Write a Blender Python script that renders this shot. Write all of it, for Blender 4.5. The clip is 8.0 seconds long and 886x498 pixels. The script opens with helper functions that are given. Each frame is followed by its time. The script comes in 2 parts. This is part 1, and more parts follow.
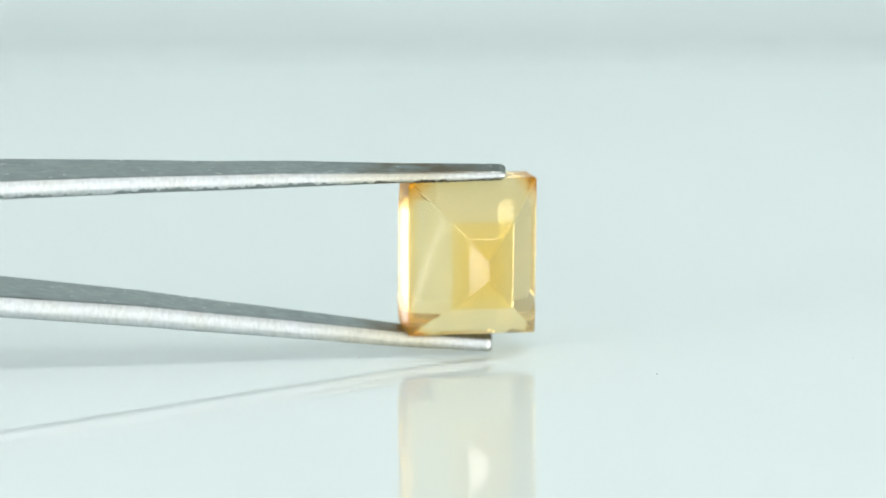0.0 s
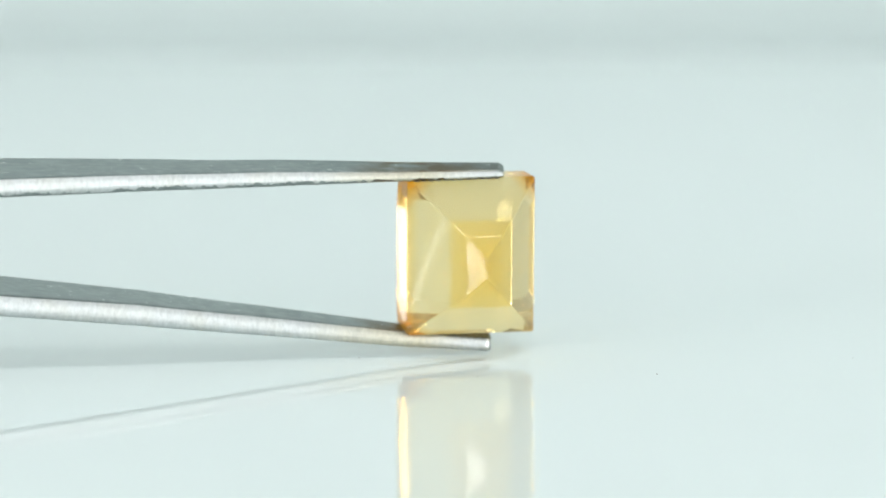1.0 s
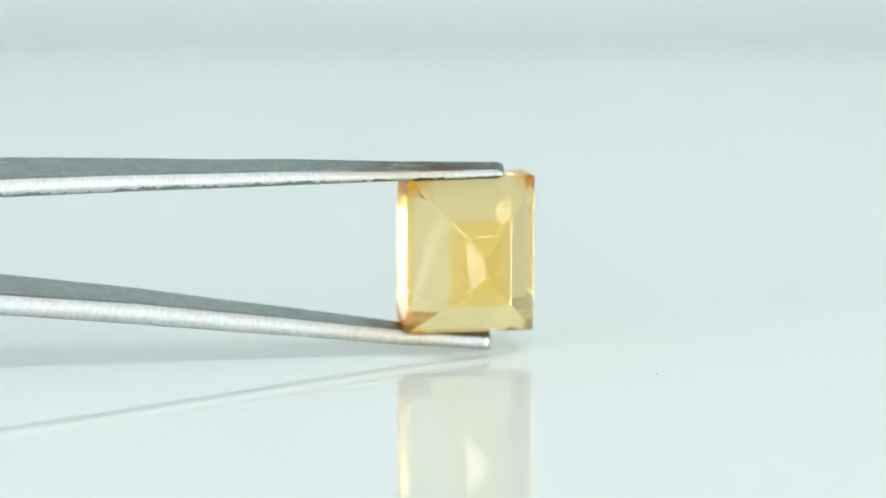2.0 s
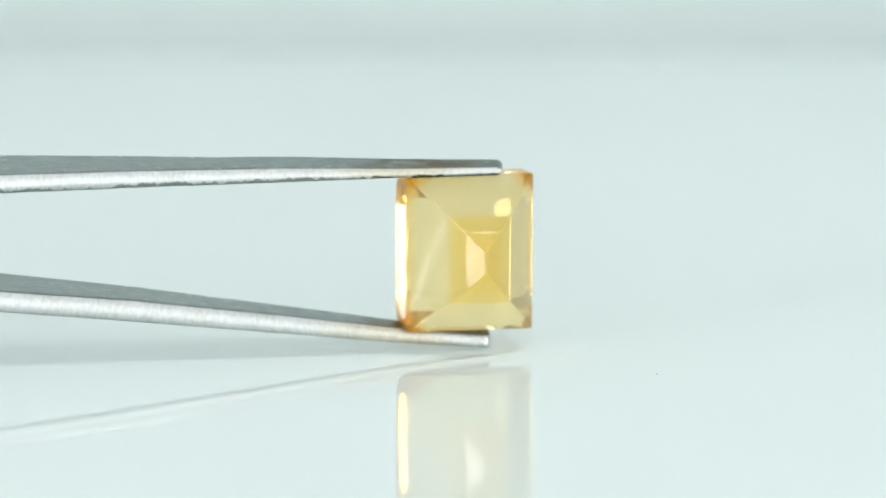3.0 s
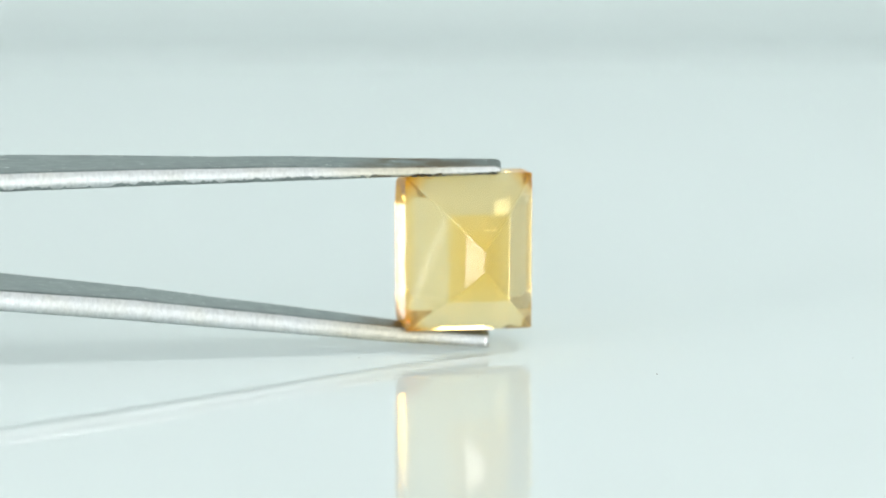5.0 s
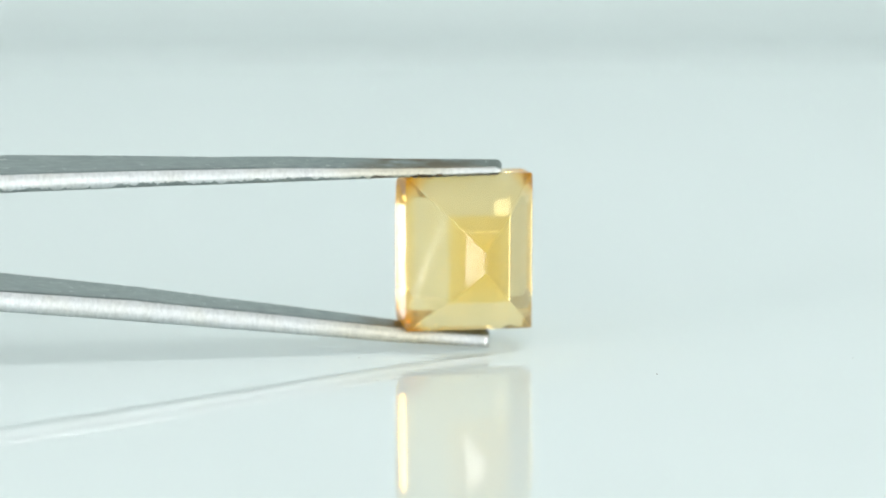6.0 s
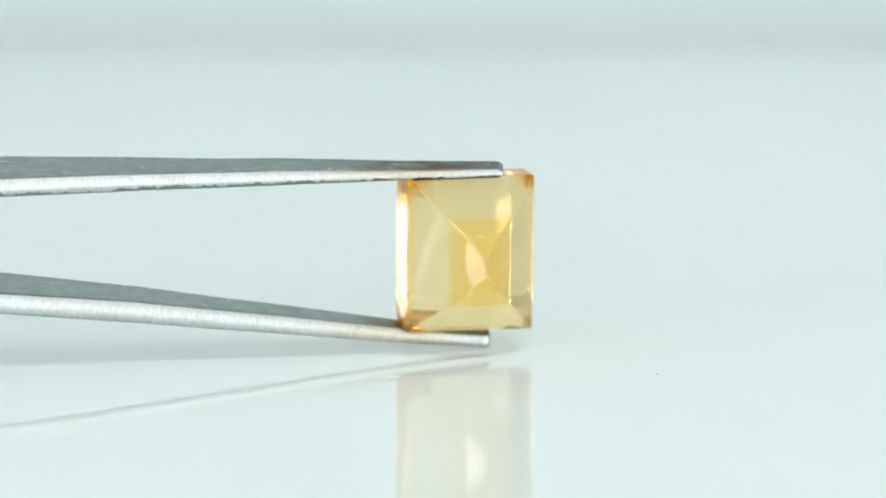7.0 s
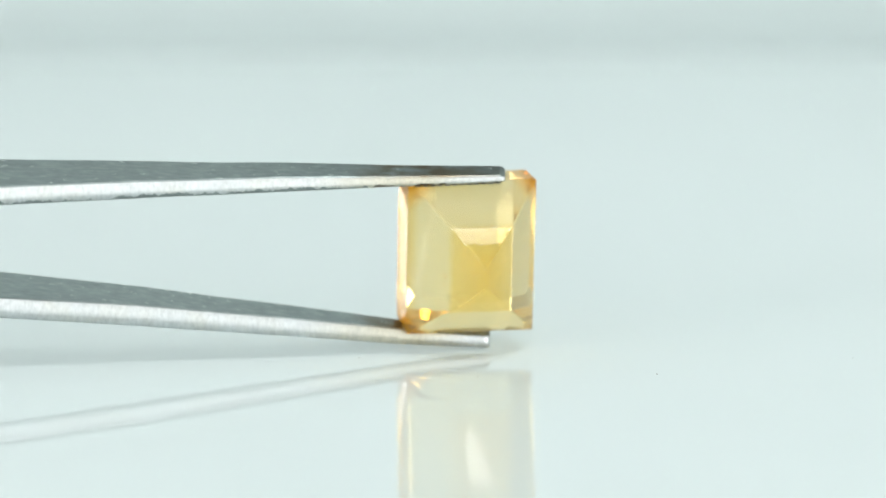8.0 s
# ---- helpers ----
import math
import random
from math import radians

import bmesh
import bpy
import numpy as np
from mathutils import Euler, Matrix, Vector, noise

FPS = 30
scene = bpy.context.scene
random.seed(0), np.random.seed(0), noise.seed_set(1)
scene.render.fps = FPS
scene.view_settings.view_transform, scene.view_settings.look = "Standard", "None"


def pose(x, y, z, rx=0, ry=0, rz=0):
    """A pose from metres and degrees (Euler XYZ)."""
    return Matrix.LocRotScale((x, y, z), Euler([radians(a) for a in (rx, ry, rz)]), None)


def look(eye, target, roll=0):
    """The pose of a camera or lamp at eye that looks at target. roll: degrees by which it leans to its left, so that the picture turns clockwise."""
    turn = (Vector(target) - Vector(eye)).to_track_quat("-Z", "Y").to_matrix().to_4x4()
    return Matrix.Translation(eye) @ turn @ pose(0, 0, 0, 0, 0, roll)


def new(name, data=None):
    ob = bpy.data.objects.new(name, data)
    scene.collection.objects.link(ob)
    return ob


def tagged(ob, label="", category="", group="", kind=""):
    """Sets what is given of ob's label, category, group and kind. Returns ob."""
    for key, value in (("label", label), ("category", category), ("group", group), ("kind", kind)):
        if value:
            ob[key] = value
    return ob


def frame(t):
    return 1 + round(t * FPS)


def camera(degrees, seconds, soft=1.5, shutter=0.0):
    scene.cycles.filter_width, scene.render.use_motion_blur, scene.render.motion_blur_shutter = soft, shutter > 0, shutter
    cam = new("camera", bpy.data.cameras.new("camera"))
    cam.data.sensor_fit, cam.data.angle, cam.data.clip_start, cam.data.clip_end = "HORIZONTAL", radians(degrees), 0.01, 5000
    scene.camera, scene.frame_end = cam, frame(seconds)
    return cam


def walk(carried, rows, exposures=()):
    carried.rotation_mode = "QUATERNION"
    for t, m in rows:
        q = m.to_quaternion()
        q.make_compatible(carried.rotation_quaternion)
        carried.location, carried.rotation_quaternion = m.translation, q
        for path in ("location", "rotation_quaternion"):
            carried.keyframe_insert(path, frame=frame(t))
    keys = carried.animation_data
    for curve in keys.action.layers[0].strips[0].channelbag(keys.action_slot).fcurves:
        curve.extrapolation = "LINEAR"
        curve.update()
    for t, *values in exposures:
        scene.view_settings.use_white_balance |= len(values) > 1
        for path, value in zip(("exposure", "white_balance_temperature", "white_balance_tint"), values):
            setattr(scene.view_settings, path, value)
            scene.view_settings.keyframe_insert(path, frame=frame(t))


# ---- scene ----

MM = 0.001

# ---------------------------------------------------------------- camera
EYE_DOWN = radians(9.3)
PIVOT = Vector((0, 0, 0.0002))
FORWARD = Vector((0, math.cos(EYE_DOWN), -math.sin(EYE_DOWN)))
UPWARD = Vector((0, math.sin(EYE_DOWN), math.cos(EYE_DOWN)))
EYE = PIVOT - 0.1977 * FORWARD - Vector((2.79 * MM, 0, 0)) + 5.94 * MM * UPWARD

cam = camera(15.0, 8.0, soft=2.0)
CAM_POSE = look(EYE, EYE + FORWARD)
cam.data.dof.use_dof = True
cam.data.dof.focus_distance = 0.1925
cam.data.dof.aperture_fstop = 26.0
walk(cam, [(0.0, CAM_POSE), (8.0, CAM_POSE)])

# ---------------------------------------------------------------- light
world = bpy.data.worlds.new("studio_air")
world.use_nodes = True
world.node_tree.nodes["Background"].inputs["Color"].default_value = (0.8, 0.9, 0.9, 1)
world.node_tree.nodes["Background"].inputs["Strength"].default_value = 0.05
scene.world = world


def softbox(name, at, to, w, h, power, color=(1, 1, 1)):
    lamp = bpy.data.lights.new(name, "AREA")
    lamp.shape, lamp.size, lamp.size_y = "RECTANGLE", w, h
    lamp.energy, lamp.color = power, color
    ob = new(name, lamp)
    ob.matrix_basis = look(at, to)
    return ob


softbox("softbox_key", (0.174, -0.268, 0.706), (0, 0.06, 0), 0.45, 0.09, 1.5, (0.985, 0.995, 1.0))
softbox("softbox_overhead", (0.0, -0.30, 0.90), (0, 0.05, 0), 1.2, 0.55, 0.84, (0.985, 0.995, 1.0))
softbox("softbox_front", (0.0, -0.75, 0.25), (0, 0, 0.01), 0.9, 0.5, 2.6, (0.995, 1.0, 0.995))
softbox("softbox_left", (-0.41, -0.365, 0.10), (0, 0, 0.01), 0.11, 0.19, 1.3, (0.985, 1.0, 0.995))
softbox("softbox_rim", (-0.3215, 0.383, 0.074), (0, 0, 0.006), 0.042, 0.048, 0.085, (1, 1, 0.99))
softbox("softbox_right", (0.50, -0.28, 0.08), (0, 0, 0.01), 0.24, 0.15, 1.2, (0.995, 1.0, 0.995))


# ---------------------------------------------------------------- materials
def material(name):
    m = bpy.data.materials.new(name)
    m.use_nodes = True
    t = m.node_tree
    return m, t, t.nodes["Principled BSDF"]


def node(t, kind, **values):
    n = t.nodes.new(kind)
    for key, value in values.items():
        n.inputs[key.replace("_", " ")].default_value = value
    return n


def coords(t, scale=(1, 1, 1)):
    c = t.nodes.new("ShaderNodeTexCoord")
    m = node(t, "ShaderNodeMapping", Scale=scale)
    t.links.new(c.outputs["Object"], m.inputs["Vector"])
    return m.outputs["Vector"]


def noisy(t, vector, scale, detail=4.0, rough=0.55):
    n = node(t, "ShaderNodeTexNoise", Scale=scale, Detail=detail, Roughness=rough)
    t.links.new(vector, n.inputs["Vector"])
    return n.outputs["Fac"]


def ramp(t, fac, stops):
    r = t.nodes.new("ShaderNodeValToRGB")
    el = r.color_ramp.elements
    while len(el) < len(stops):
        el.new(0.5)
    for e, (p, c) in zip(el, stops):
        e.position, e.color = p, (*c, 1)
    t.links.new(fac, r.inputs["Fac"])
    return r.outputs["Color"]


def bump(t, height, strength, distance, bsdf):
    b = node(t, "ShaderNodeBump", Strength=strength, Distance=distance)
    t.links.new(height, b.inputs["Height"])
    t.links.new(b.outputs["Normal"], bsdf.inputs["Normal"])


def acrylic_material():
    m, t, b = material("pale_acrylic")
    v = coords(t)
    tone = ramp(t, noisy(t, v, 9.0, 3.0), [(0.3, (0.765, 0.845, 0.84)), (0.7, (0.80, 0.872, 0.867))])
    t.links.new(tone, b.inputs["Base Color"])
    rough = node(t, "ShaderNodeMapRange", To_Min=0.015, To_Max=0.04)
    t.links.new(noisy(t, v, 160.0, 5.0), rough.inputs["Value"])
    t.links.new(rough.outputs["Result"], b.inputs["Roughness"])
    b.inputs["IOR"].default_value = 1.34
    return m


def plain_material(name, a, c, scale, rough):
    m, t, b = material(name)
    t.links.new(ramp(t, noisy(t, coords(t), scale), [(0.3, a), (0.7, c)]), b.inputs["Base Color"])
    b.inputs["Roughness"].default_value = rough
    return m


def steel_material():
    m, t, b = material("worn_steel")
    b.inputs["Metallic"].default_value = 1.0
    grain = noisy(t, coords(t, (0.12, 1, 1)), 5200.0, 5.0, 0.65)
    blotch = noisy(t, coords(t), 700.0, 5.0)
    streak = noisy(t, coords(t, (0.3, 1, 1)), 4200.0, 3.0, 0.6)
    both_tones = t.nodes.new("ShaderNodeMath")
    both_tones.operation = "MULTIPLY_ADD"
    both_tones.inputs[1].default_value = 0.6
    t.links.new(streak, both_tones.inputs[0])
    half = t.nodes.new("ShaderNodeMath")
    half.operation = "MULTIPLY"
    half.inputs[1].default_value = 0.4
    t.links.new(blotch, half.inputs[0])
    t.links.new(half.outputs["Value"], both_tones.inputs[2])
    base = ramp(t, both_tones.outputs["Value"], [(0.32, (0.225, 0.255, 0.25)), (0.5, (0.275, 0.31, 0.302)), (0.66, (0.35, 0.385, 0.375))])
    # heat tint and grime near the tips
    sep = t.nodes.new("ShaderNodeSeparateXYZ")
    t.links.new(coords(t), sep.inputs["Vector"])
    near = node(t, "ShaderNodeMapRange", From_Min=-0.0085, From_Max=-0.006)
    past = node(t, "ShaderNodeMapRange", From_Min=0.0022, From_Max=-0.0030)
    t.links.new(sep.outputs["X"], near.inputs["Value"])
    t.links.new(sep.outputs["X"], past.inputs["Value"])
    spots = node(t, "ShaderNodeMapRange", From_Min=0.34, From_Max=0.56)
    t.links.new(noisy(t, coords(t, (0.5, 1, 1)), 900.0, 4.0), spots.inputs["Value"])
    both = t.nodes.new("ShaderNodeMath")
    both.operation = "MULTIPLY"
    t.links.new(near.outputs["Result"], both.inputs[0])
    t.links.new(past.outputs["Result"], both.inputs[1])
    mask = t.nodes.new("ShaderNodeMath")
    mask.operation = "MULTIPLY"
    t.links.new(both.outputs["Value"], mask.inputs[0])
    t.links.new(spots.outputs["Result"], mask.inputs[1])
    mix = t.nodes.new("ShaderNodeMix")
    mix.data_type = "RGBA"
    t.links.new(mask.outputs["Value"], mix.inputs["Factor"])
    t.links.new(base, mix.inputs["A"])
    mix.inputs["B"].default_value = (0.17, 0.135, 0.09, 1)
    # pale scratches, with their glint put into the base colour
    nick = node(t, "ShaderNodeMapRange", From_Min=0.69, From_Max=0.74)
    t.links.new(noisy(t, coords(t, (0.22, 1, 1)), 5600.0, 2.0, 0.5), nick.inputs["Value"])
    scratched = t.nodes.new("ShaderNodeMix")
    scratched.data_type = "RGBA"
    t.links.new(nick.outputs["Result"], scratched.inputs["Factor"])
    t.links.new(mix.outputs["Result"], scratched.inputs["A"])
    scratched.inputs["B"].default_value = (0.82, 0.84, 0.82, 1)
    t.links.new(scratched.outputs["Result"], b.inputs["Base Color"])
    rough = node(t, "ShaderNodeMapRange", To_Min=0.24, To_Max=0.42)
    t.links.new(grain, rough.inputs["Value"])
    t.links.new(rough.outputs["Result"], b.inputs["Roughness"])
    pits = noisy(t, coords(t, (0.6, 1, 1)), 6500.0, 2.0, 0.5)
    relief = t.nodes.new("ShaderNodeMath")
    relief.operation = "ADD"
    t.links.new(streak, relief.inputs[0])
    t.links.new(pits, relief.inputs[1])
    bump(t, relief.outputs["Value"], 0.10, 0.00003, b)
    return m


def edge_material():
    """Ground edge of the steel arms: satin, pale, finely pitted."""
    m, t, b = material("ground_steel_edge")
    b.inputs["Metallic"].default_value = 1.0
    pits = noisy(t, coords(t, (1, 0.55, 0.55)), 5600.0, 5.0, 0.66)
    tone = ramp(t, pits, [(0.28, (0.46, 0.485, 0.49)), (0.45, (0.55, 0.575, 0.58)), (0.65, (0.63, 0.655, 0.66))])
    stain = ramp(t, noisy(t, coords(t), 500.0, 3.0), [(0.45, (1.0, 1.0, 1.0)), (0.75, (0.96, 0.94, 0.89))])
    mix = t.nodes.new("ShaderNodeMix")
    mix.data_type, mix.blend_type = "RGBA", "MULTIPLY"
    mix.inputs["Factor"].default_value = 1.0
    t.links.new(tone, mix.inputs["A"])
    t.links.new(stain, mix.inputs["B"])
    sep = t.nodes.new("ShaderNodeSeparateXYZ")
    t.links.new(coords(t), sep.inputs["Vector"])
    run = node(t, "ShaderNodeMapRange", From_Min=-0.014, From_Max=0.001)
    t.links.new(sep.outputs["X"], run.inputs["Value"])
    heat = ramp(t, run.outputs["Result"], [(0.20, (1.0, 1.0, 1.0)), (0.50, (0.97, 0.90, 0.76)), (0.66, (0.94, 0.86, 0.70)), (0.85, (1.0, 1.0, 1.0))])
    tint = t.nodes.new("ShaderNodeMix")
    tint.data_type, tint.blend_type = "RGBA", "MULTIPLY"
    tint.inputs["Factor"].default_value = 1.0
    t.links.new(mix.outputs["Result"], tint.inputs["A"])
    t.links.new(heat, tint.inputs["B"])
    t.links.new(tint.outputs["Result"], b.inputs["Base Color"])
    b.inputs["Roughness"].default_value = 0.39
    bump(t, pits, 0.14, 0.00003, b)
    return m


def gem_material():
    m = bpy.data.materials.new("yellow_crystal")
    m.use_nodes = True
    t = m.node_tree
    t.nodes.remove(t.nodes["Principled BSDF"])
    out = t.nodes["Material Output"]
    body = node(t, "ShaderNodeBsdfRefraction", Roughness=0.0, IOR=1.60)
    gloss = node(t, "ShaderNodeBsdfGlossy", Roughness=0.0, Color=(1.0, 0.96, 0.88, 1))
    fresnel = node(t, "ShaderNodeFresnel", IOR=1.60)
    glass = t.nodes.new("ShaderNodeMixShader")
    t.links.new(fresnel.outputs["Fac"], glass.inputs["Fac"])
    t.links.new(body.outputs["BSDF"], glass.inputs[1])
    t.links.new(gloss.outputs["BSDF"], glass.inputs[2])
    # colour by depth, slightly wavy: gold painted where inner reflections would deepen it
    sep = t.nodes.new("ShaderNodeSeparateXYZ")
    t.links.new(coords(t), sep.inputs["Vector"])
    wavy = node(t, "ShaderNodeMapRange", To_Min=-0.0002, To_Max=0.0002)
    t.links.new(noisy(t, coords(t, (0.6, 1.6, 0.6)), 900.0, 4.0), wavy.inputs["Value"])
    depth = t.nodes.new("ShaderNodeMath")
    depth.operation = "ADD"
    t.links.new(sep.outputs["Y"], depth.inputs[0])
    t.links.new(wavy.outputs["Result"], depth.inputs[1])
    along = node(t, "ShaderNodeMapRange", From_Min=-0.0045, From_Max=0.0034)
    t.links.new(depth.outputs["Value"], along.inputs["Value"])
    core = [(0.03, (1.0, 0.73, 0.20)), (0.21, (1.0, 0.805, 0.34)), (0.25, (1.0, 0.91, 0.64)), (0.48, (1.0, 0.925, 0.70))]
    # rim amber left, pale right: painted for the light each side would pass
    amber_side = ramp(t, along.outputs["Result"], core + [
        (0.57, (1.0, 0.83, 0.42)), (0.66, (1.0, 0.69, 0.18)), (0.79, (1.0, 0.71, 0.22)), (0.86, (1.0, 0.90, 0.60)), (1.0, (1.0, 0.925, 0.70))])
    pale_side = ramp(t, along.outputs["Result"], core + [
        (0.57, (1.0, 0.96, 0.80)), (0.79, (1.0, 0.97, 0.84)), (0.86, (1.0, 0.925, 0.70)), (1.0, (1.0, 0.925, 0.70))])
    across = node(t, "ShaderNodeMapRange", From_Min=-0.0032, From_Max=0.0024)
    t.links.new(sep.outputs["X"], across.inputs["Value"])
    side_tint = t.nodes.new("ShaderNodeMix")
    side_tint.data_type = "RGBA"
    t.links.new(across.outputs["Result"], side_tint.inputs["Factor"])
    t.links.new(amber_side, side_tint.inputs["A"])
    t.links.new(pale_side, side_tint.inputs["B"])
    tone = side_tint.outputs["Result"]
    # amber painted towards the corners for repeated inner reflections, least in one of them
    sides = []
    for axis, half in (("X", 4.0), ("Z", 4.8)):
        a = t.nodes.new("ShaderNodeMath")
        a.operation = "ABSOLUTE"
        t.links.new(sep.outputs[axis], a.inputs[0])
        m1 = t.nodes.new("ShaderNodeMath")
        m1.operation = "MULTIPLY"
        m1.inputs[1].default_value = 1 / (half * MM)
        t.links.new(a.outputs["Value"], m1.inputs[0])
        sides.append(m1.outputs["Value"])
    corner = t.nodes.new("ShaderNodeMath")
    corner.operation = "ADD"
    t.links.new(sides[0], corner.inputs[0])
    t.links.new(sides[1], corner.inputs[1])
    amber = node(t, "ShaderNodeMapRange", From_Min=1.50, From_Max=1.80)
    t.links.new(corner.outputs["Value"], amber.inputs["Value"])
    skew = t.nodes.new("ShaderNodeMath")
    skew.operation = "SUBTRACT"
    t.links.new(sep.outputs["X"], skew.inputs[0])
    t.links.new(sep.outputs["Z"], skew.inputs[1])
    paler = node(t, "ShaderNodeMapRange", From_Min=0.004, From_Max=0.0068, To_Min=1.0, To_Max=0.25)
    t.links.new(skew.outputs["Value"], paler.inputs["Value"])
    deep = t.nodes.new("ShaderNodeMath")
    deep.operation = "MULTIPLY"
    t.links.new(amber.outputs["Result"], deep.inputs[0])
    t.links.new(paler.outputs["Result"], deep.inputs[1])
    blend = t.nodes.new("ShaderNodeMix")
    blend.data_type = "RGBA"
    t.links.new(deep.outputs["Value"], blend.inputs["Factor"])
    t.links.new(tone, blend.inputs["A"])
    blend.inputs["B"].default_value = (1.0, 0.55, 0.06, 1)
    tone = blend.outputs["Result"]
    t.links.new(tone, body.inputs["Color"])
    # faint cloudiness with fine growth lines
    lines = ramp(t, noisy(t, coords(t, (0.12, 0.5, 1.0)), 3600.0, 4.0, 0.6), [(0.35, (0.95, 0.82, 0.52)), (0.62, (1.0, 0.93, 0.72))])
    cloud = t.nodes.new("ShaderNodeMix")
    cloud.data_type, cloud.blend_type = "RGBA", "MULTIPLY"
    cloud.inputs["Factor"].default_value = 0.9
    t.links.new(lines, cloud.inputs["A"])
    t.links.new(tone, cloud.inputs["B"])
    lines = cloud.outputs["Result"]
    haze = node(t, "ShaderNodeBsdfDiffuse")
    glow = node(t, "ShaderNodeBsdfTranslucent")
    t.links.new(lines, haze.inputs["Color"])
    t.links.new(lines, glow.inputs["Color"])
    milk = node(t, "ShaderNodeMixShader", Fac=0.4)
    t.links.new(haze.outputs["BSDF"], milk.inputs[1])
    t.links.new(glow.outputs["BSDF"], milk.inputs[2])
    mix = node(t, "ShaderNodeMixShader", Fac=0.18)
    t.links.new(glass.outputs["Shader"], mix.inputs[1])
    t.links.new(milk.outputs["Shader"], mix.inputs[2])
    t.links.new(mix.outputs["Shader"], out.inputs["Surface"])
    return m


ACRYLIC = acrylic_material()
STEEL = steel_material()
EDGE = edge_material()
GEM = gem_material()
PAPER = plain_material("pale_paper", (0.60, 0.672, 0.667), (0.635, 0.705, 0.70), 30.0, 0.85)
FABRIC = plain_material("white_fabric", (0.85, 0.86, 0.85), (0.90, 0.91, 0.90), 20.0, 0.9)
WALL = plain_material("grey_plaster", (0.44, 0.51, 0.50), (0.50, 0.57, 0.56), 6.0, 0.9)
INCLUSION = plain_material("amber_flaw", (0.70, 0.42, 0.10), (0.8, 0.55, 0.18), 3000.0, 0.6)
DUST = plain_material("dark_dust", (0.10, 0.09, 0.08), (0.18, 0.16, 0.14), 4000.0, 0.9)


# ---------------------------------------------------------------- builders
def mesh_of(name, bm, mat, sharp=30.0):
    bmesh.ops.recalc_face_normals(bm, faces=bm.faces[:])
    for f in bm.faces:
        f.smooth = True
    for e in bm.edges:
        if sharp is not None:
            e.smooth = len(e.link_faces) == 2 and e.calc_face_angle(0.0) < radians(sharp)
    me = bpy.data.meshes.new(name)
    bm.to_mesh(me)
    bm.free()
    me.materials.append(mat)
    return me


def part(name, bm, mat, parent=None, label="", sharp=30.0):
    ob = new(name, mesh_of(name, bm, mat, sharp))
    ob.parent = parent
    return tagged(ob, label)


def loft(rings, closed_ends=True):
    bm = bmesh.new()
    vs = [[bm.verts.new(p) for p in r] for r in rings]
    bm.verts.index_update()
    n = len(vs[0])
    for a, b in zip(vs, vs[1:]):
        for i in range(n):
            bm.faces.new((a[i], a[(i + 1) % n], b[(i + 1) % n], b[i]))
    if closed_ends:
        bm.faces.new(vs[0])
        bm.faces.new(vs[-1])
    return bm


def slab(name, lo, hi, mat, label, category):
    bm = bmesh.new()
    bmesh.ops.create_cube(bm, size=1)
    for v in bm.verts:
        v.co = [lo[i] + (v.co[i] + 0.5) * (hi[i] - lo[i]) for i in range(3)]
    ob = part(name, bm, mat, None, label)
    return tagged(ob, category=category, kind="structure")


# ---------------------------------------------------------------- setting
def acrylic_sheet():
    bm = bmesh.new()
    bmesh.ops.create_cube(bm, size=1)
    for v in bm.verts:
        v.co = (v.co.x * 1.1, -0.45 + (v.co.y + 0.5) * 0.620, -0.004 + (v.co.z + 0.5) * 0.004)
    bmesh.ops.bevel(bm, geom=bm.edges[:], offset=0.001, segments=2, affect="EDGES")
    ob = part("acrylic_sheet", bm, ACRYLIC, None, "pale blue-green glossy acrylic sheet lying on a table")
    return tagged(ob, category="tabletop", kind="structure")


def backdrop():
    """Matte paper that rises behind the sheet in a wide curve."""
    bend_y, bend_r, thick = 0.1895, 0.07, 0.0012
    line = [(0.1735, -0.003, 0.0), (bend_y, -0.003, 0.0)]
    for k in range(1, 29):
        a = radians(84) * k / 28
        line.append((bend_y + bend_r * math.sin(a), -0.003 + bend_r * (1 - math.cos(a)), a))
    y, z, a = line[-1]
    line.append((y + 0.42 * math.cos(a), z + 0.42 * math.sin(a), a))
    rings = []
    for y, z, a in line:
        ny, nz = math.sin(a) * thick, -math.cos(a) * thick
        rings.append([(-0.20, y, z), (0.55, y, z), (0.55, y + ny, z + nz), (-0.20, y + ny, z + nz)])
    ob = part("backdrop", loft(rings), PAPER, None, "pale blue-green matte paper curving up behind", 35)
    return tagged(ob, category="backdrop", kind="structure")


acrylic_sheet()
backdrop()
slab("table", (-0.72, -0.97, -0.04), (0.72, 0.77, -0.0045), WALL, "plain grey table under the acrylic sheet", "table")
# light tent added unseen; its white walls throw light back onto the stone
slab("ceiling", (-0.72, -0.97, 1.05), (0.72, 0.77, 1.06), WALL, "plain grey fabric top of an assumed light tent, out of view", "ceiling")
slab("wall_north", (-0.72, 0.75, -0.0045), (0.72, 0.77, 1.05), WALL, "plain grey fabric back of an assumed light tent, out of view", "wall")
slab("wall_south", (-0.72, -0.97, -0.0045), (0.72, -0.95, 1.05), FABRIC, "plain white fabric front of an assumed light tent, out of view", "wall")
slab("wall_west", (-0.72, -0.95, -0.0045), (-0.70, 0.75, 1.05), FABRIC, "plain white fabric side of an assumed light tent, out of view", "wall")
slab("wall_east", (0.70, -0.95, -0.0045), (0.72, 0.75, 1.05), FABRIC, "plain white fabric side of an assumed light tent, out of view", "wall")


# ---------------------------------------------------------------- tweezers
def eased(x, keys):
    """Smooth value at x through (x, value) keys in falling x."""
    for (x0, a), (x1, b) in zip(keys, keys[1:]):
        if x >= x1:
            return a + (b - a) * (x0 - x) / (x0 - x1)
    return keys[-1][1]


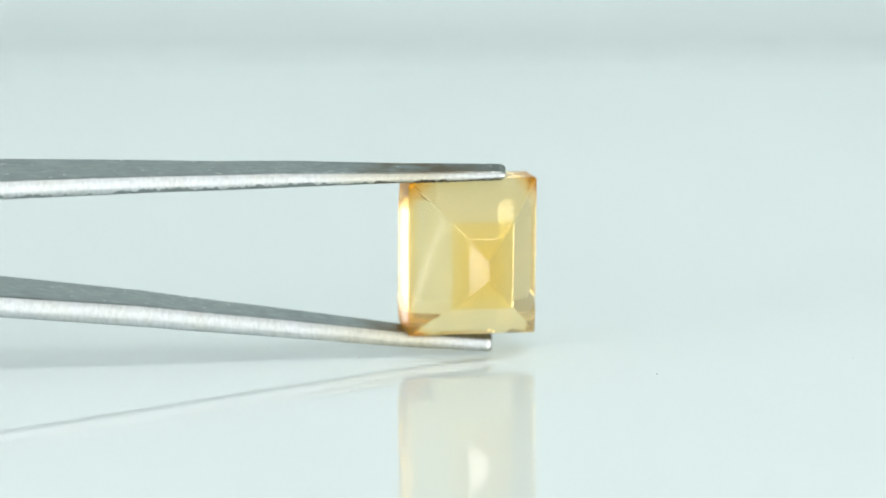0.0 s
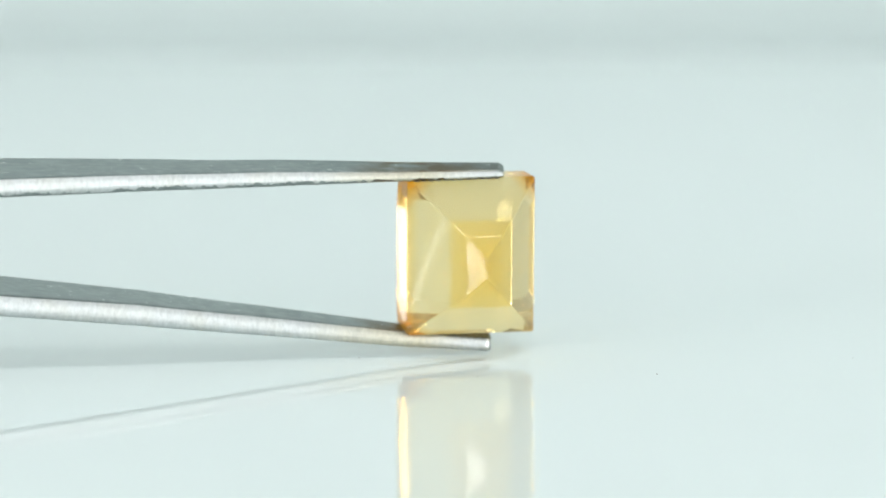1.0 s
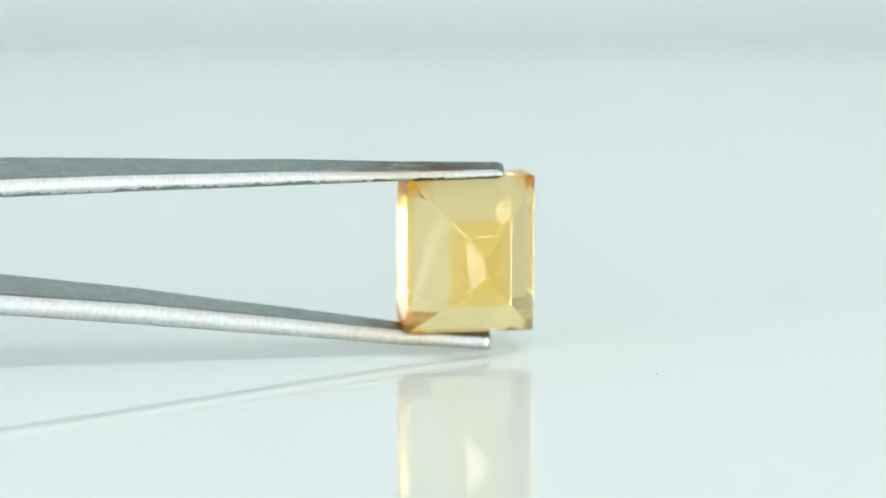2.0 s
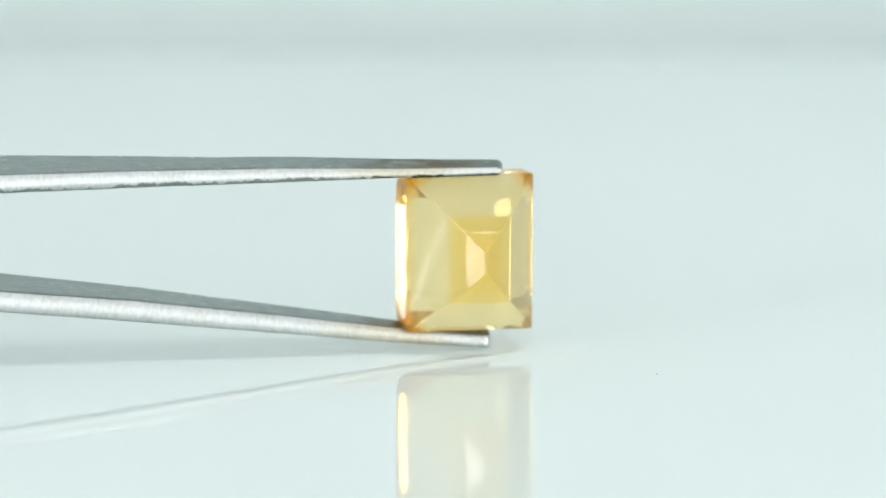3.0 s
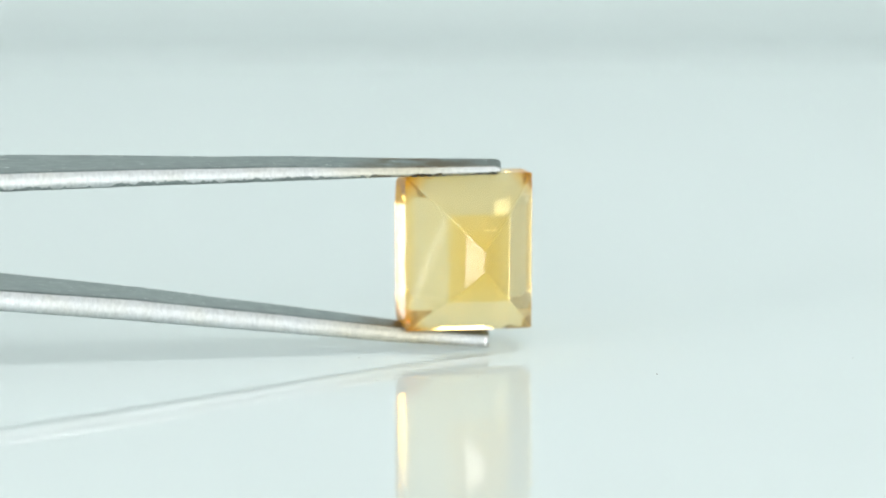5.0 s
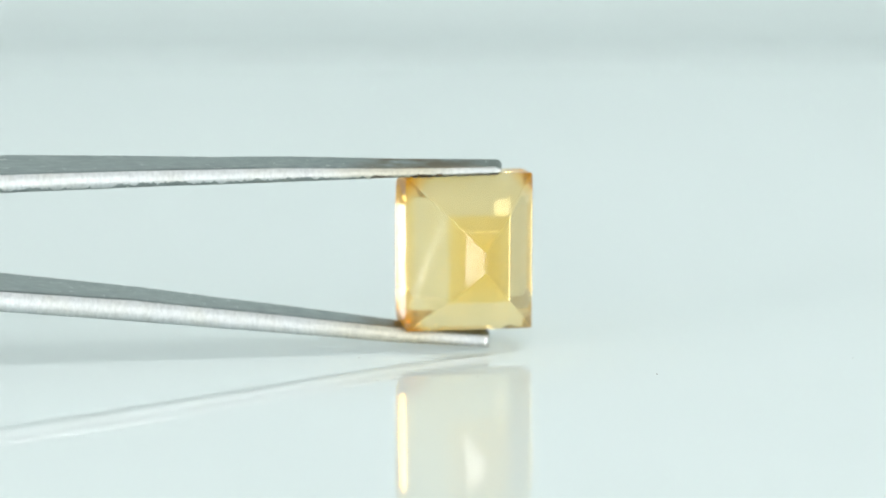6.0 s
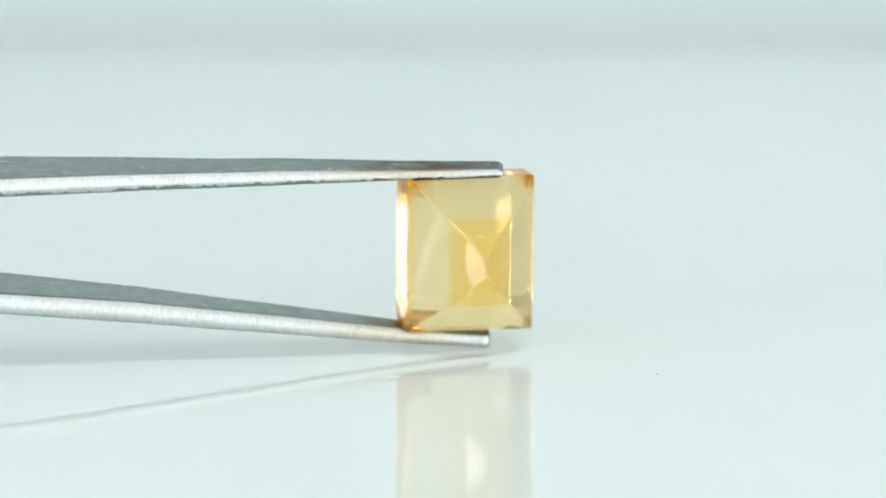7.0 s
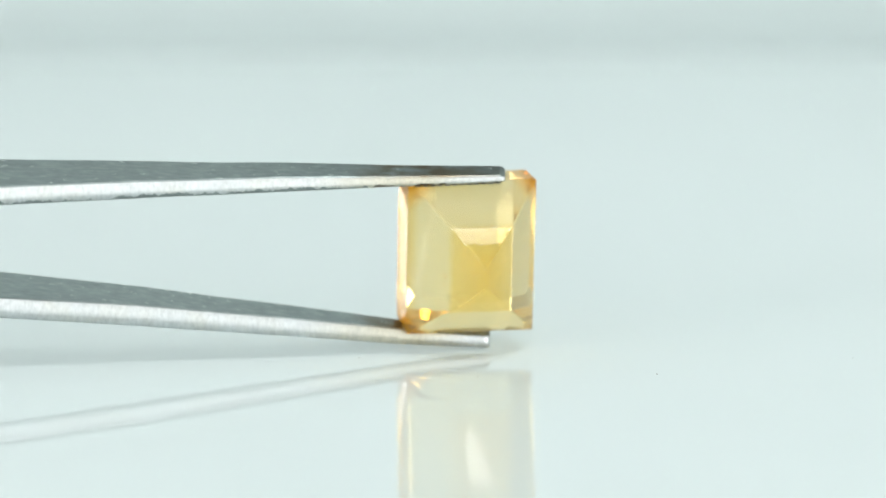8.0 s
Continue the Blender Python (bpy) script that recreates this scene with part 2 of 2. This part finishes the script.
STATIONS = [0.9, -5.5, -12.15, -20.45, -28.75, -45, -65, -85, -108]
WIDTHS = list(zip(STATIONS, [1.05, 1.5, 2.15, 3.1, 4.1, 5.2, 7.0, 8.0, 8.0]))
UP_INNER = list(zip(STATIONS, [10.50, 10.40, 10.30, 10.22, 10.08, 9.4, 8.5, 7.55, 7.0]))
UP_OUTER = list(zip(STATIONS, [10.90, 10.97, 11.14, 11.18, 11.12, 10.5, 9.7, 8.8, 8.25]))
LOW_INNER = list(zip(STATIONS, [0.62, 1.33, 2.30, 3.45, 4.33, 5.1, 6.2, 6.85, 7.0]))
LOW_OUTER = list(zip(STATIONS, [-0.19, 0.38, 1.18, 2.17, 3.11, 4.15, 5.0, 5.6, 5.75]))
LEANS = [(0.9, 20.0), (-6.0, 15.0), (-16.0, 8.5), (-108, 8.0)]


def lean(x):
    return math.tan(radians(eased(x, LEANS)))


MID_Y = [(0.9, 0.5), (-28.75, -4.2), (-108, -16.5)]
UP_AHEAD = [(0.9, 1.35), (-28.75, 1.0), (-108, 1.0)]
LOW_AHEAD = [(0.9, 0.15), (-108, 0.15)]


def arm_mesh(inner, outer, tip, ahead, leaning, below, burred):
    rng = random.Random(3)
    rings = []
    n = 800
    burr = 0.0
    for k in range(n + 1):
        x = tip - (tip + 108) * (k / n) ** 1.6
        w = eased(x, WIDTHS) / 2
        nose = min(1.0, (tip - x) / 0.35)
        w *= 0.55 + 0.45 * math.sqrt(max(0.0, 1 - (1 - nose) ** 2))
        a, b = eased(x, inner), eased(x, outer)
        lo, hi = min(a, b), max(a, b)
        trim = 0.07 * (1 - nose)
        lo, hi = lo + trim, hi - trim
        mid = (lo + hi) / 2
        c = min(0.11, 0.2 * (hi - lo))
        wob = 0.011 * (rng.random() - 0.5)
        back = 0.24 * (hi - lo)
        th = hi - lo
        burr = 0.72 * burr + 0.55 * (rng.random() - 0.5)
        tear = max(-0.4, min(0.55, burr))
        if burred:
            # ragged chamfer under a ground edge
            front = [(-w + 0.02, lo + (0.25 + 0.42 * tear) * th), (-w + 0.09, lo + (0.10 + 0.16 * tear) * th), (-w + c + 0.09, lo + 0.05 * tear * th)]
            brow = [(-w + back + 0.02, hi - 0.5 * c), (-w + 0.6 * back, hi - 0.26 * th), (-w + 0.2 * back, hi - 0.55 * th)]
        else:
            # worn round edge
            front = [(-w + 0.02 * th, lo + 0.22 * th), (-w + 0.08 * th, lo + 0.08 * th), (-w + 0.22 * th, lo)]
            brow = [(-w + back + 0.02, hi - 0.5 * c), (-w + 0.65 * back, hi - 0.20 * th), (-w + 0.3 * back, hi - 0.45 * th)]
        sect = front + [(w - c, lo), (w, lo + c), (w, hi - c), (w - c, hi), (-w + back + c, hi)] + brow
        ring = []
        for i, (y, z) in enumerate(sect):
            if i == 8:
                z += wob
            ring.append((x * MM, (eased(x, MID_Y) - eased(x, ahead) + y) * MM, (z + (leaning if z > mid else below) * lean(x) * (y + w)) * MM))
        rings.append(ring)
    bm = loft(rings)
    count = len(rings[0])
    for e in bm.edges:
        a, b = sorted(v.index for v in e.verts)
        if b - a == count and a % count in (2, 3, 4, 5, 6, 7, 8) or a < count and b < count:
            e.smooth = False
    for f in bm.faces:
        places = {v.index % count for v in f.verts}
        if len(f.verts) == 4 and places <= ({8, 9, 10, 0} if burred else {8, 9, 10, 0, 1}):
            f.material_index = 1
    return bm


def ridge_mesh():
    """One tooth of the grip, across the arm's inner face; unit width."""
    bm = loft([[(-0.17 * MM, y, 0), (0.17 * MM, y, 0), (0.09 * MM, y, 0.018 * MM), (-0.09 * MM, y, 0.018 * MM)] for y in (0, 1.0 * MM)])
    return mesh_of("ridge", bm, STEEL)


def tweezers():
    top = new("tweezers")
    tagged(top, "worn brushed steel tweezers gripping a yellow gemstone", "tweezers")
    upper = part("upper_arm", arm_mesh(UP_INNER, UP_OUTER, 0.66, UP_AHEAD, 1.0, 0.5, True), STEEL, top, "scratched steel arm, stained near its tip", None)
    upper.data.materials.append(EDGE)
    lower = part("lower_arm", arm_mesh(LOW_INNER, LOW_OUTER, 0.05, LOW_AHEAD, 0.6, 1.25, False), STEEL, top, "scratched steel arm resting its tip on the sheet", None)
    lower.data.materials.append(EDGE)
    tooth = ridge_mesh()
    for arm, keys, tip, turn, ahead in ((upper, UP_INNER, 0.66, 180, UP_AHEAD), (lower, LOW_INNER, 0.05, 0, LOW_AHEAD)):
        for k in range(12):
            x = tip - 0.40 - 0.42 * k
            w = eased(x, WIDTHS) - 0.06
            ob = new("ridge", tooth)
            ob.parent = arm
            y = eased(x, MID_Y) - eased(x, ahead) + (w / 2 if turn else -w / 2)
            slope = lean(x) * (0.5 if turn else 0.6)
            z = eased(x, keys) + slope * (w if turn else 0)
            ob.matrix_basis = pose(x * MM, y * MM, z * MM, turn + math.degrees(math.atan(slope)), 0, 0) @ Matrix.Diagonal((1, w, 1, 1))
    return top


# ---------------------------------------------------------------- gemstone
def gem_ring(hw, hh, y, cut, cx=0.0, dip=0.0, run=0.0):
    """Cut-cornered outline; its sides bend in by dip over a run before each corner."""
    ring = []
    for sx, sz in ((-1, -1), (1, -1), (1, 1), (-1, 1)):
        side = [(sx * hw, sz * (hh - cut - run)), (sx * (hw - dip), sz * (hh - cut)), (sx * (hw - dip - cut), sz * hh)]
        ring += side if sx * sz > 0 else side[::-1]
    return [((x + cx) * MM, y * MM, z * MM) for x, z in ring]


def gemstone():
    w, h, deep = 3.77, 4.62, 4.25
    rings = [gem_ring(1.8, 3.0, 3.45, 0.5, 0, 0.0, 0.8), gem_ring(2.75, 3.72, 3.08, 0.6, 0, 0.0, 0.9), gem_ring(3.55, 4.22, 2.55, 0.6, 0, 0.03, 1.2),
             gem_ring(4.06, 4.62, 2.0, 0.50, 0, 0.08, 1.35), gem_ring(4.07, 4.64, 1.84, 0.50, 0, 0.08, 1.35), gem_ring(w, h, 0.0, 0.09, 0, 0.0, 1.70)]
    # the point sits a little off centre, as hand-cut stones have it
    for f, d in ((0.47, 0.64), (0.27, 0.821)):
        rings.append(gem_ring(w * f, w * f + (h - w) * (0.75 + 0.25 * f), -deep * d, 0.03, 0.15 * d, 0.0, 1.70 * f))
    rings.append(gem_ring(0.03, (h - w) * 0.72, -deep, 0.01, 0.15, 0.0, 0.1))
    bm = loft(rings)
    bmesh.ops.recalc_face_normals(bm, faces=bm.faces[:])
    bmesh.ops.dissolve_degenerate(bm, dist=0.04 * MM, edges=bm.edges[:])
    ridges = [e for e in bm.edges if e.is_manifold and e.calc_face_angle(0.0) > radians(4)]
    bmesh.ops.bevel(bm, geom=ridges, offset=0.024 * MM, segments=1, affect="EDGES", clamp_overlap=True)
    for f in bm.faces:
        f.smooth = False
    me = bpy.data.meshes.new("gemstone")
    bm.to_mesh(me)
    bm.free()
    me.materials.append(GEM)
    gem = new("gemstone", me)
    rng = random.Random(11)
    for k in range(8):
        bm = bmesh.new()
        bmesh.ops.create_icosphere(bm, subdivisions=1, radius=0.5 * MM)
        size = (0.10 + 0.22 * rng.random(), 0.05, 0.04 + 0.05 * rng.random())
        for v in bm.verts:
            v.co = [c * f * (0.8 + 0.4 * rng.random()) for c, f in zip(v.co, size)]
        ob = part("inclusion", bm, INCLUSION, gem, "tiny amber inclusion inside the stone", 80)
        ob.matrix_basis = pose((-1.6 + 3.0 * rng.random()) * MM, (-1.6 + 2.2 * rng.random()) * MM, (-1.5 + 2.6 * rng.random()) * MM, 0, 0, 20 * rng.random())
    return tagged(gem, "pale yellow transparent step-cut gemstone held between tweezer tips", "gemstone")


TWEEZERS = tweezers()
GEMSTONE = gemstone()
GEM_IN_GRIP = pose(-1.18 * MM, -0.65 * MM, 5.77 * MM, -1.5, 0, 10.5)


# ---------------------------------------------------------------- specks
def speck(x, y, size):
    bm = bmesh.new()
    bmesh.ops.create_icosphere(bm, subdivisions=1, radius=size / 2)
    for v in bm.verts:
        v.co *= 0.7 + 0.6 * noise.random()
        v.co.z = max(v.co.z, -size * 0.2)
    ob = part("dust_speck", bm, DUST, None, "tiny dark dust speck lying on the acrylic sheet", 60)
    ob.location = (x, y, size * 0.2)
    return tagged(ob, category="dust", group="dust on the sheet")


speck(0.0094, -0.0062, 0.00010)
speck(0.0211, -0.0016, 0.00006)
speck(-0.0077, -0.0014, 0.00006)
speck(-0.0065, -0.0078, 0.00005)
speck(-0.0008, -0.0070, 0.00005)


# ---------------------------------------------------------------- what moves
ROLL = [(0.0, 13.3), (0.1, 15.5), (0.2, 12.5), (0.3, 5.5), (0.4, 1.5), (0.5, 0.0), (0.6, 1.0), (0.7, 7.0), (0.8, 12.4),
        (0.9, 14.7), (1.0, 12.2), (1.1, 6.0), (1.2, 2.0), (1.3, 3.0), (1.4, 7.5), (1.5, 12.0), (1.6, 14.8), (1.7, 17.6),
        (1.8, 17.8), (2.0, 13.0), (2.2, 8.5), (2.4, 11.5), (2.65, 17.6), (2.8, 16.8), (2.9, 13.0), (3.0, 11.0), (3.1, 10.3),
        (3.2, 13.5), (3.3, 16.6), (3.4, 19.4), (3.5, 21.0), (3.6, 20.8), (3.7, 16.8), (3.8, 13.0), (3.9, 10.7), (4.0, 9.9),
        (4.1, 11.0), (4.2, 14.5), (4.3, 17.0), (4.4, 20.2), (4.5, 21.2), (4.6, 17.2), (4.7, 13.4), (4.95, 9.5), (5.15, 14.5),
        (5.4, 20.0), (5.6, 15.5), (5.8, 10.5), (5.9, 10.2), (6.0, 11.0), (6.1, 13.0), (6.2, 16.8), (6.3, 20.4), (6.4, 20.2),
        (6.5, 17.2), (6.6, 13.0), (6.7, 8.5), (6.8, 6.8), (6.9, 9.5), (7.0, 13.7), (7.1, 18.5), (7.2, 20.8), (7.3, 19.0),
        (7.4, 16.7), (7.5, 12.5), (7.6, 9.5), (7.7, 9.5), (7.8, 12.0), (7.9, 14.3), (8.0, 18.6)]
SLIDE = [(0.0, 0.03, 0.0), (1.0, -0.05, 0.11), (1.5, -0.05, 0.45), (3.0, -0.10, 1.06), (4.0, -0.14, 1.2), (8.0, -0.10, 1.2)]
LONG_AXIS = Vector((1.0, 0.13, -0.04)).normalized()
REST_ROLL = -7.5
HELD_BACK = Matrix.Rotation(radians(-2.3), 4, "X")


def grip_pose(t, roll):
    for (t0, x0, y0), (t1, x1, y1) in zip(SLIDE, SLIDE[1:]):
        if t <= t1:
            k = (t - t0) / (t1 - t0)
            x, y = x0 + (x1 - x0) * k, y0 + (y1 - y0) * k
            break
    at = Matrix.Translation(PIVOT + Vector((x * MM, y * MM, 0)))
    return at @ HELD_BACK @ Matrix.Rotation(radians(roll + REST_ROLL), 4, LONG_AXIS)


def motions():
    rows = [(t, grip_pose(t, roll)) for t, roll in ROLL]
    walk(TWEEZERS, rows)
    walk(GEMSTONE, [(t, m @ GEM_IN_GRIP) for t, m in rows])


motions()
